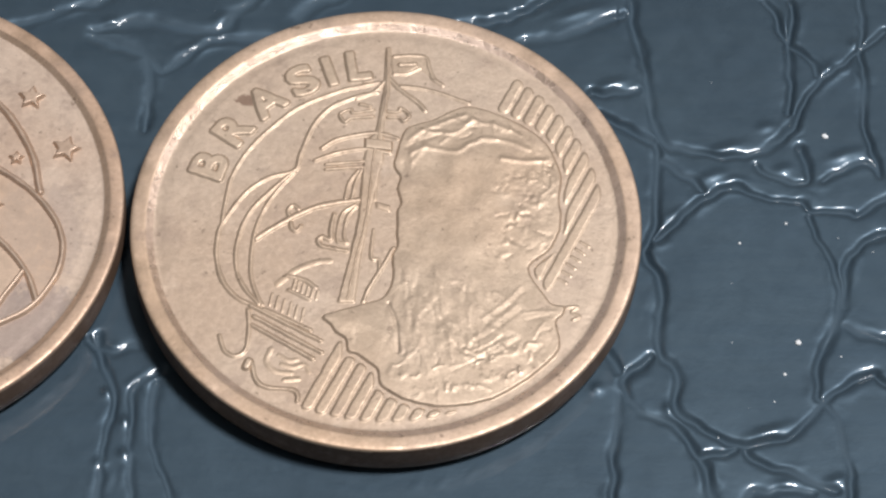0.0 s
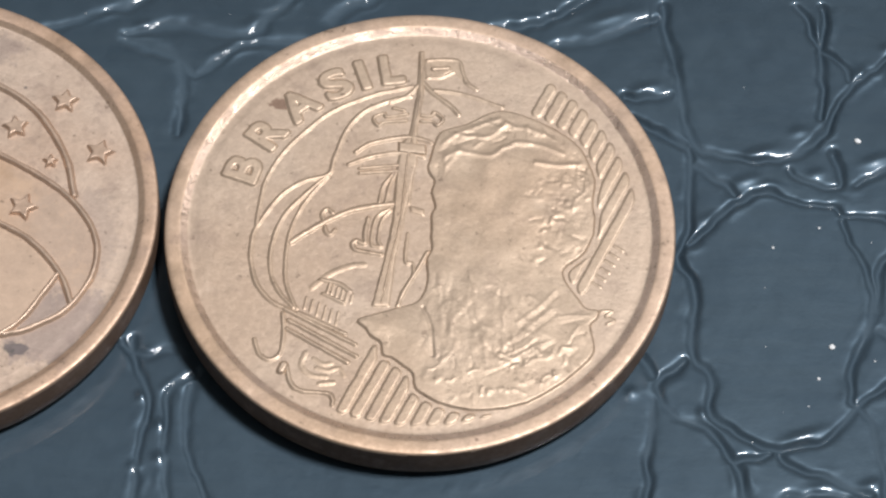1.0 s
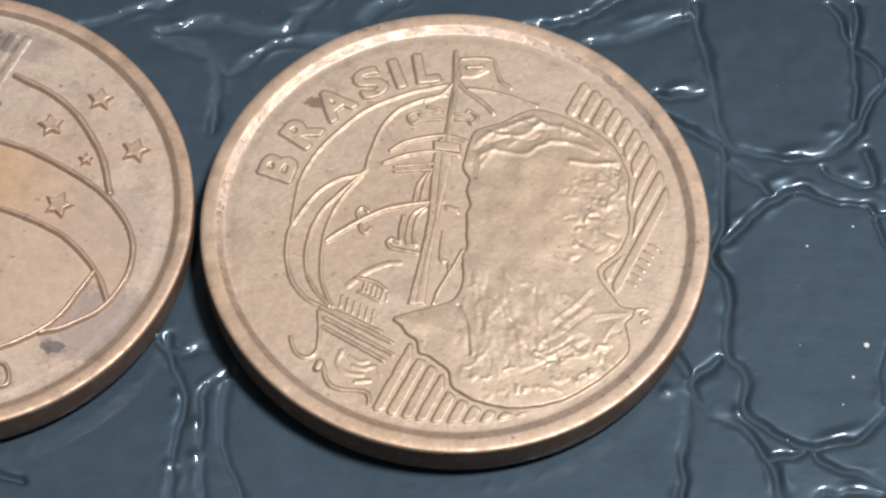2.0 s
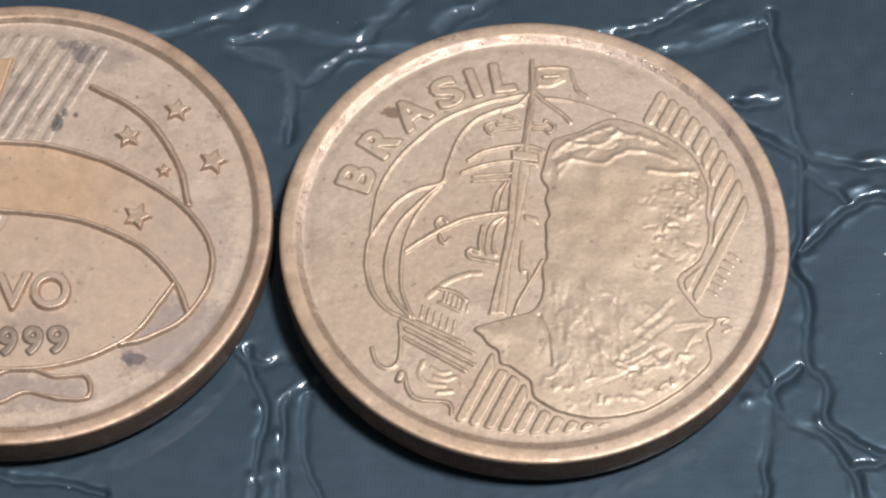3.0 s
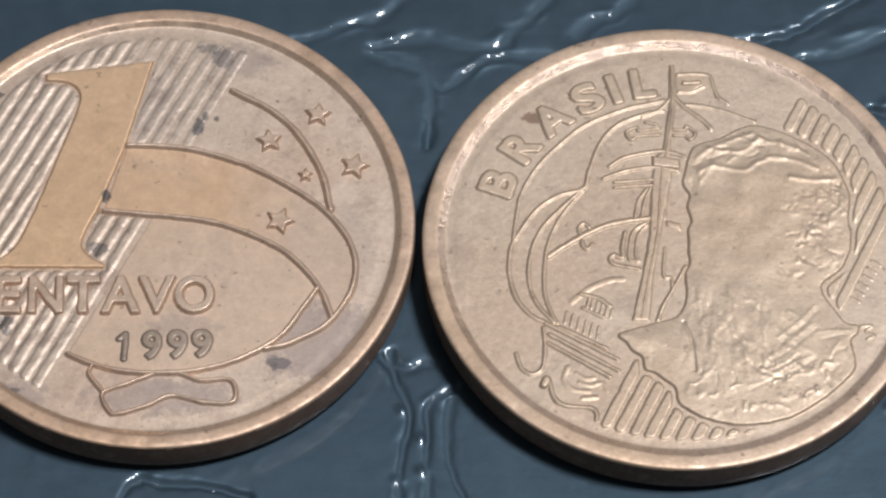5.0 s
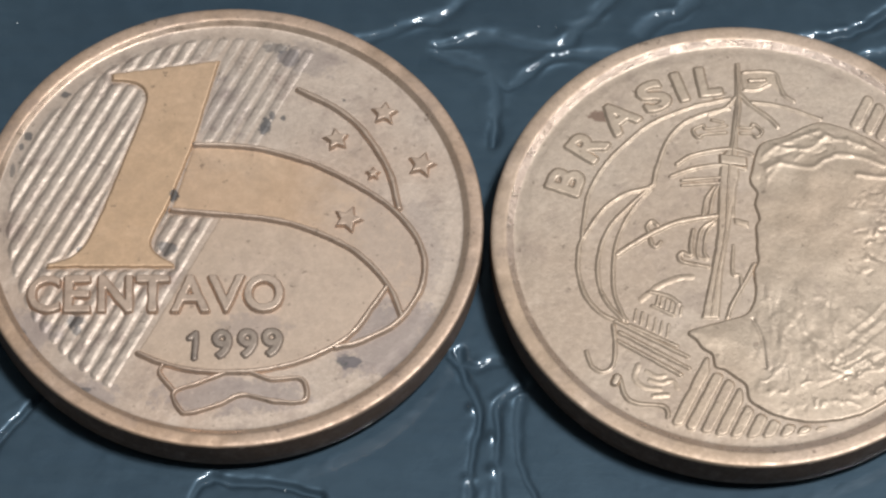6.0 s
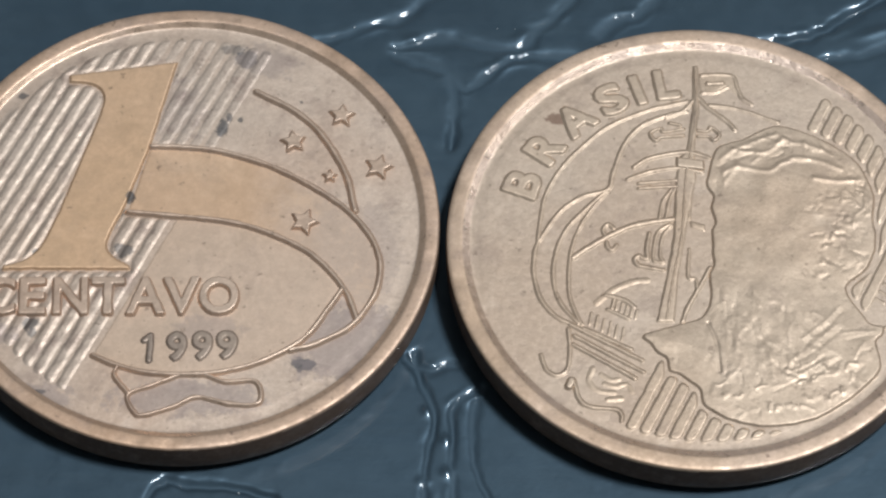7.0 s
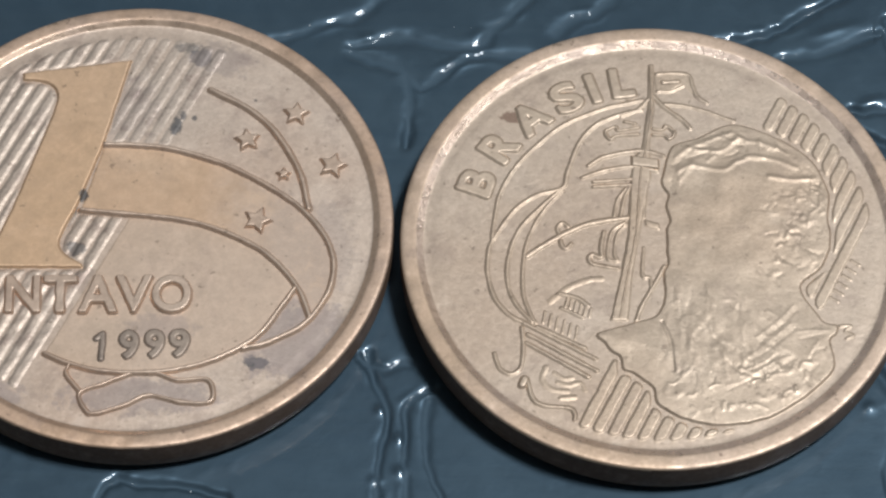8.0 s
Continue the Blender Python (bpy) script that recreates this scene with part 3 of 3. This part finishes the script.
    for k in range(5):
        stroke("baluster", [(-2.85 + 0.16 * k, -2.18 - 0.09 * k), (-2.92 + 0.16 * k, -2.55 - 0.08 * k)], 0.08, 0.06, 0.08)
    for k in range(6):
        stroke("baluster", [(-3.72 + 0.21 * k, -2.66 - 0.11 * k), (-3.80 + 0.21 * k, -3.08 - 0.12 * k)], 0.08, 0.06, 0.08)
    for a, b in (((-4.42, -3.10), (-2.10, -4.42)), ((-3.99, -3.25), (-2.45, -4.02)), ((-4.30, -3.52), (-2.06, -4.86)), ((-4.36, -3.84), (-2.34, -5.09))):
        stroke("plank", [a, b], 0.14, 0.10, 0.10)
    stroke("wave", [(-5.40, -4.25), (-5.33, -4.53), (-5.2, -4.84), (-4.87, -5.00), (-4.55, -4.77), (-4.45, -4.05), (-4.49, -3.28)], 0.12, 0.09)
    stroke("wave", [(-4.50, -5.42), (-4.35, -5.22), (-4.19, -5.84), (-3.82, -6.15), (-3.0, -6.24), (-2.81, -6.45), (-2.82, -6.66)], 0.13, 0.11)
    relief("wave", line_shape([(-4.50, -5.40), (-4.42, -5.22)], 0.26), coin, raised, 0.11, 0.12)
    stroke("wave", [(-3.72, -4.75), (-3.85, -5.2), (-3.55, -5.55), (-3.05, -5.62)], 0.16, 0.04, 0.16)
    stroke("wave", [(-3.45, -4.95), (-3.15, -5.15), (-2.85, -5.12)], 0.15, 0.035, 0.16)
    stroke("wave", [(-3.35, -5.30), (-3.0, -5.40), (-2.62, -5.30), (-2.45, -5.6)], 0.14, 0.035, 0.16)
    stroke("wave", [(-3.25, -5.88), (-2.80, -5.84)], 0.16, 0.05, 0.16)
    stroke("cord", [(5.90, -3.12), (6.32, -3.10), (6.12, -3.30), (6.36, -3.46), (6.16, -3.58)], 0.11, 0.07, 0.10)
    # a tiny line of writing that cannot be read, as bars
    for k in range(6):
        u, v = 5.78 + 0.155 * k, -2.1 + 0.28 * k
        stroke("writing_bar", [(u - 0.10, v + 0.08), (u + 0.16, v - 0.10)], 0.09, 0.06, 0.09)
    coin.matrix_world = pose(at[0] * MM, at[1] * MM, 0, 0, 0, turn)
    return coin


# ---- the vinyl sheet: one sheet with pressed grooves ----
GROOVES = [
    [(8.5, 10.1), (8.6, 8.7), (8.9, 7.3), (9.0, 5.9), (9.1, 5.0), (9.6, 4.2), (10.5, 3.9), (11.7, 3.7), (12.6, 3.9), (13.2, 4.3), (13.9, 5.1), (14.5, 6.3), (15.4, 7.3), (16.1, 7.9), (17.3, 9.1)],
    [(13.2, 10.2), (13.7, 9.1), (14.0, 8.5), (14.6, 7.8), (14.9, 7.1)],
    [(14.1, 10.2), (14.1, 9.0), (13.9, 7.6), (13.7, 5.5)],
    [(9.1, 4.3), (9.2, 3.2), (9.1, 2.0), (9.0, 0.9), (8.7, 0.0)],
    [(7.3, 5.4), (8.0, 5.0), (9.0, 4.4)],
    [(9.3, 3.6), (10.3, 2.9), (10.7, 2.4)],
    [(9.1, 0.5), (10.0, 1.3), (11.0, 2.2), (11.8, 2.5), (12.8, 2.2), (14.1, 2.0), (14.5, 1.6), (15.6, 1.6), (16.0, 1.5), (16.9, 2.2), (19, 3.4)],
    [(12.6, 3.4), (12.8, 3.2), (13.7, 2.8), (14.2, 2.8), (14.3, 3.4), (14.2, 4.2)],
    [(14.8, 2.8), (15.3, 3.2), (16.3, 3.6), (16.9, 3.2)],
    [(16.6, 12), (16.5, 8.1), (16.5, 6.4), (16.4, 5.0), (16.6, 4.1), (16.9, 3.2)],
]
GROOVES += [
    [(14.4, 1.4), (14.7, 0.3), (15.0, -0.6), (15.1, -2.1), (14.7, -3.4), (14.3, -4.5), (14.2, -5.5), (14.3, -5.7)],
    [(16.9, 0.8), (16.2, 0.5), (15.7, -0.1), (15.4, -0.8), (15.2, -2.1)],
    [(8.7, 0.0), (8.8, -0.6), (9.1, -1.5), (9.1, -3.0), (9.1, -3.9), (9.6, -4.7), (9.6, -6.0), (10.5, -6.8), (11.4, -7.3), (12.5, -7.2), (13.5, -6.9), (14.3, -5.9), (14.9, -5.3), (16.2, -4.6), (16.5, -4.8), (19, -6)],
    [(11.4, -7.5), (10.3, -7.8), (9.9, -7.2), (9.4, -6.6), (8.5, -6.1), (8.0, -5.6), (8.0, -4.9), (8.8, -4.1)],
    [(7.7, -5.6), (7.6, -6.8), (7.4, -9.3), (7.3, -12)],
    [(10.3, -7.8), (10.6, -8.4), (10.6, -9.3), (10.4, -12)],
    [(11.8, -7.5), (12.3, -8.0), (13.6, -8.5), (14.7, -8.9)],
    [(14.3, -5.7), (14.9, -6.4), (15.0, -7.6), (15.2, -8.6), (15.3, -12)],
    [(15.2, -2.9), (15.7, -3.1), (16.6, -3.3), (19, -3.6)],
    [(11.0, -11), (11.7, -9.3), (12.6, -9.0), (13.9, -9.0)],
]
GROOVES += [
    [(7.0, 6.4), (8.6, 6.4)],
    [(7.4, -3.9), (7.8, -4.7)],
    [(4.8, 8.3), (6.9, 9.0), (8.3, 9.6)],
    [(-9.2, -12), (-9.2, -8.4), (-9.1, -6.9), (-9.0, -5.7), (-9.2, -4.4), (-9.4, -3.5)],
    [(-8.0, -12), (-8.2, -7.7), (-8.3, -6.7), (-8.3, -5.4), (-7.5, -4.9), (-7.3, -4.8)],
    [(-6.6, -12), (-6.9, -9.4), (-7.2, -8.6), (-7.5, -7.3), (-7.6, -5.9), (-7.4, -5.2)],
    [(-9.7, -3.6), (-9.0, -4.0), (-8.1, -3.8)],
    [(-10.1, 8.7), (-8.8, 9.1), (-6.0, 8.8), (-5.4, 9.5), (-4.6, 10.2), (-3.6, 12)],
    [(-10.1, 8.4), (-8.6, 7.9), (-7.8, 7.0), (-6.8, 7.9), (-5.8, 8.4), (-4.1, 8.5)],
    [(-8.4, 7.7), (-8.2, 5.8), (-8.4, 4.7)],
    [(-13.5, 8.8), (-11.7, 9.4), (-10.9, 9.8), (-9.7, 10.3), (-8, 12)],
    [(-3.2, 9.1), (-2.4, 10.1), (-1.8, 10.3), (0, 12)],
    [(2.6, 9.0), (4.7, 9.6), (5.5, 10.2), (8, 12)],
    [(-25, -7.5), (-24.0, -6.1), (-23.3, -5.2), (-22, -3)],
    [(-18.6, -12), (-18.2, -9.0), (-17.7, -8.3), (-17.2, -8.2), (-14, -8.8)],
]


def sheet():
    inner_x, inner_y = np.arange(-27.0, 19.01, 0.055), np.arange(-11.0, 12.01, 0.055)
    out = np.array([0.4, 1, 2, 4, 8, 16, 40, 100, 250, 600, 1480])
    xs = np.r_[inner_x[0] - out[::-1], inner_x, inner_x[-1] + out]
    ys = np.r_[inner_y[0] - out[::-1], inner_y, inner_y[-1] + out]
    X, Y = np.meshgrid(xs, ys)
    near = (np.abs(X) < 40) & (np.abs(Y) < 30)
    wx = X + 0.10 * wander(X, Y, 1.6, 21) + 0.04 * wander(X, Y, 5.0, 23)
    wy = Y + 0.10 * wander(X, Y, 1.6, 22) + 0.04 * wander(X, Y, 5.0, 24)
    D = np.full(X.shape, 1e3)
    Z = np.zeros(X.shape)
    for g in GROOVES:
        p = smooth(g, 5)
        box = near & (X > p[:, 0].min() - 2) & (X < p[:, 0].max() + 2) & (Y > p[:, 1].min() - 2) & (Y < p[:, 1].max() + 2)
        D[box] = np.minimum(D[box], to_segments(wx[box], wy[box], p[:-1], p[1:]))
    width = np.clip(0.095 + 0.025 * wander(X, Y, 0.9, 31), 0.07, 0.15) * (1.0 + 0.7 * np.clip((Y - 6.5) / 1.5, 0, 1) * (X < 8))
    deep = np.clip(0.85 + 0.6 * wander(X, Y, 1.1, 33), 0.18, 1.5) * (1 - 0.5 * np.exp(-((X + 8) / 2.2) ** 2) * (Y < -3)) * (1 - 0.4 * np.clip((Y - 6.5) / 1.5, 0, 1) * (X < 3))
    Z += -0.165 * deep * np.exp(-(D / (1.25 * width)) ** 1.8)
    Z += -0.014 * np.exp(-D / 0.35)
    lip = np.clip(wander(X, Y, 1.9, 35) - 0.35, 0, 1.2)
    Z += 0.035 * lip * np.exp(-((D - 0.28) / 0.16) ** 2)
    for u, v, long, tall in WRINKLES:
        a, b = (X - u) * 0.94 + (Y - v) * 0.34, (Y - v) * 0.94 - (X - u) * 0.34
        Z += tall * np.exp(-(a / long) ** 2 - (b / 0.19) ** 2) * (1 + 0.12 * wander(X, Y, 6.0, 36))
    Z += 0.003 * wander(X, Y, 7.5, 34) * np.exp(-(D / 0.40) ** 2)
    fade = np.exp(-(np.maximum(np.abs(X + 4) - 26, 0) + np.maximum(np.abs(Y) - 13, 0)) / 3.0)
    Z += (0.010 * wander(X, Y, 0.8, 41) + 0.0025 * wander(X, Y, 3.0, 42)) * fade
    Z -= 0.008
    soft_step = lambda t: 0.5 * (t + np.sqrt(t * t + 6.0))
    sag = np.minimum(soft_step(X - 10.0), 12) * 0.022 + np.minimum(soft_step(Y - 8.0), 6) * 0.035       # the sheet falls away a little beyond the coins
    Z -= sag
    for u, v in COIN_PLACES:                    # small puckers where the sheet meets a coin's edge
        r = np.hypot(X - u, Y - v)
        pucker = np.clip(wander(X, Y, 5.0, 61) + 0.1, 0, 1.5)
        Z += 0.006 * pucker * np.exp(-((r - 8.95) / 0.22) ** 2)
    for u, v in COIN_PLACES:                    # the coins press the soft sheet flat
        r = np.hypot(X - u, Y - v)
        Z = np.minimum(Z, np.where(r < 8.5, -0.002, 1.0))
    ny, nx = X.shape
    idx = np.arange(nx * ny).reshape(ny, nx)
    faces = np.c_[idx[:-1, :-1].ravel(), idx[:-1, 1:].ravel(), idx[1:, 1:].ravel(), idx[1:, :-1].ravel()]
    me = mesh_of("ground", np.c_[X.ravel(), Y.ravel(), Z.ravel()] * MM, faces, VINYL)
    # mask along the grooves that darkens them in place of shade
    groove_shade = np.exp(-(D / (1.3 * width)) ** 2) * np.clip(0.92 + 0.35 * wander(X, Y, 2.0, 37), 0.3, 1.0)
    me.attributes.new("crack", "FLOAT", "POINT").data.foreach_set("value", groove_shade.ravel().astype(np.float32))
    tagged(new("ground", me), "glossy dark blue-grey embossed vinyl sheet with crackle grooves", "sheet", kind="structure")


def box(name, lo, hi, material, label):
    bm = bmesh.new()
    bmesh.ops.create_cube(bm, size=1)
    for v in bm.verts:
        v.co = [(a + b) / 2 + c * (b - a) for a, b, c in zip(lo, hi, v.co)]
    me = bpy.data.meshes.new(name)
    bm.to_mesh(me)
    bm.free()
    me.materials.append(material)
    return tagged(new(name, me), label, name.split("_")[0], kind="structure")


WRINKLES = [(7.7, 6.6, 0.5, 0.07), (11.6, 4.05, 0.6, 0.07), (13.0, 4.95, 0.3, 0.05), (11.1, 2.95, 0.4, 0.06), (9.9, 1.45, 0.6, 0.05), (15.6, 3.85, 0.5, 0.06), (12.6, -6.85, 0.7, 0.08), (7.0, -5.3, 0.2, 0.06),
            (-9.1, -5.55, 0.18, 0.07), (-7.95, -5.1, 0.45, 0.08), (-9.2, -8.15, 0.2, 0.07), (-8.45, -7.8, 0.2, 0.07), (-8.5, -6.6, 0.15, 0.06), (14.7, -8.6, 0.35, 0.07), (12.8, -8.85, 0.5, 0.06), (9.3, -6.05, 0.15, 0.06),
            (16.3, 8.45, 0.25, 0.06), (15.3, 7.4, 0.2, 0.05), (13.5, 3.25, 0.3, 0.05), (-5.4, 9.45, 0.6, 0.07)]
WRINKLES += [(-6.7, 8.05, 0.5, 0.06), (-11.2, 9.5, 0.8, 0.07), (3.9, 9.45, 0.9, 0.08), (-9.7, 9.1, 0.3, 0.05), (-17.2, -8.15, 0.2, 0.07), (-4.8, 10.0, 0.5, 0.06), (6.6, 9.6, 0.7, 0.06), (-9.0, -3.9, 0.3, 0.05)]
COIN_PLACES = [(-17.28, 0.67), (0.0, 0.0)]
sheet()
box("wall_north", (-1.6, 1.5, -0.05), (1.6, 1.6, 1.6), PAINT, "plain painted wall")
box("wall_south", (-1.6, -1.6, -0.05), (1.6, -1.5, 1.6), PAINT, "plain painted wall")
box("wall_east", (1.5, -1.5, -0.05), (1.6, 1.5, 1.6), PAINT, "plain painted wall")
box("wall_west", (-1.6, -1.5, -0.05), (-1.5, 1.5, 1.6), PAINT, "plain painted wall")
box("ceiling", (-1.6, -1.6, 1.6), (1.6, 1.6, 1.7), WHITE, "plain white ceiling")


def dust():
    """Pale specks of dust on the sheet."""
    rng = np.random.RandomState(5)
    spots = [(15.0, 4.6, 0.10), (13.7, -3.5, 0.11), (13.5, 1.1, 0.05), (13.2, -4.7, 0.06), (11.9, 0.3, 0.05), (15.1, -4.0, 0.04)]
    spots += [(rng.uniform(9.5, 17), rng.uniform(-8.5, 9), rng.uniform(0.015, 0.03)) for k in range(9)]
    spots += [(rng.uniform(-25, -6), rng.choice((-8.9, -8.6, 9.2, 9.6)), rng.uniform(0.015, 0.03)) for k in range(6)]
    bm = bmesh.new()
    for u, v, r in spots:
        low = 0.5 * (u - 10 + math.hypot(u - 10, 2.45)) * 0.022 + 0.5 * (v - 8 + math.hypot(v - 8, 2.45)) * 0.035 + 0.012
        m = Matrix.Translation((u * MM, v * MM, (0.3 * r - low) * MM)) @ Matrix.Rotation(rng.uniform(0, 3), 4, "Z") @ Matrix.Diagonal((r * MM * rng.uniform(0.7, 1.4), r * MM, r * MM * 0.6, 1))
        bmesh.ops.create_icosphere(bm, subdivisions=1, radius=1, matrix=m)
    me = bpy.data.meshes.new("dust")
    bm.to_mesh(me)
    bm.free()
    me.materials.append(DUST)
    tagged(new("dust", me), "pale dust specks lying on the vinyl", "dust", kind="stuff")


dust()
value_side(COIN_PLACES[0], 0.0)
portrait_side(COIN_PLACES[1], 0.0)
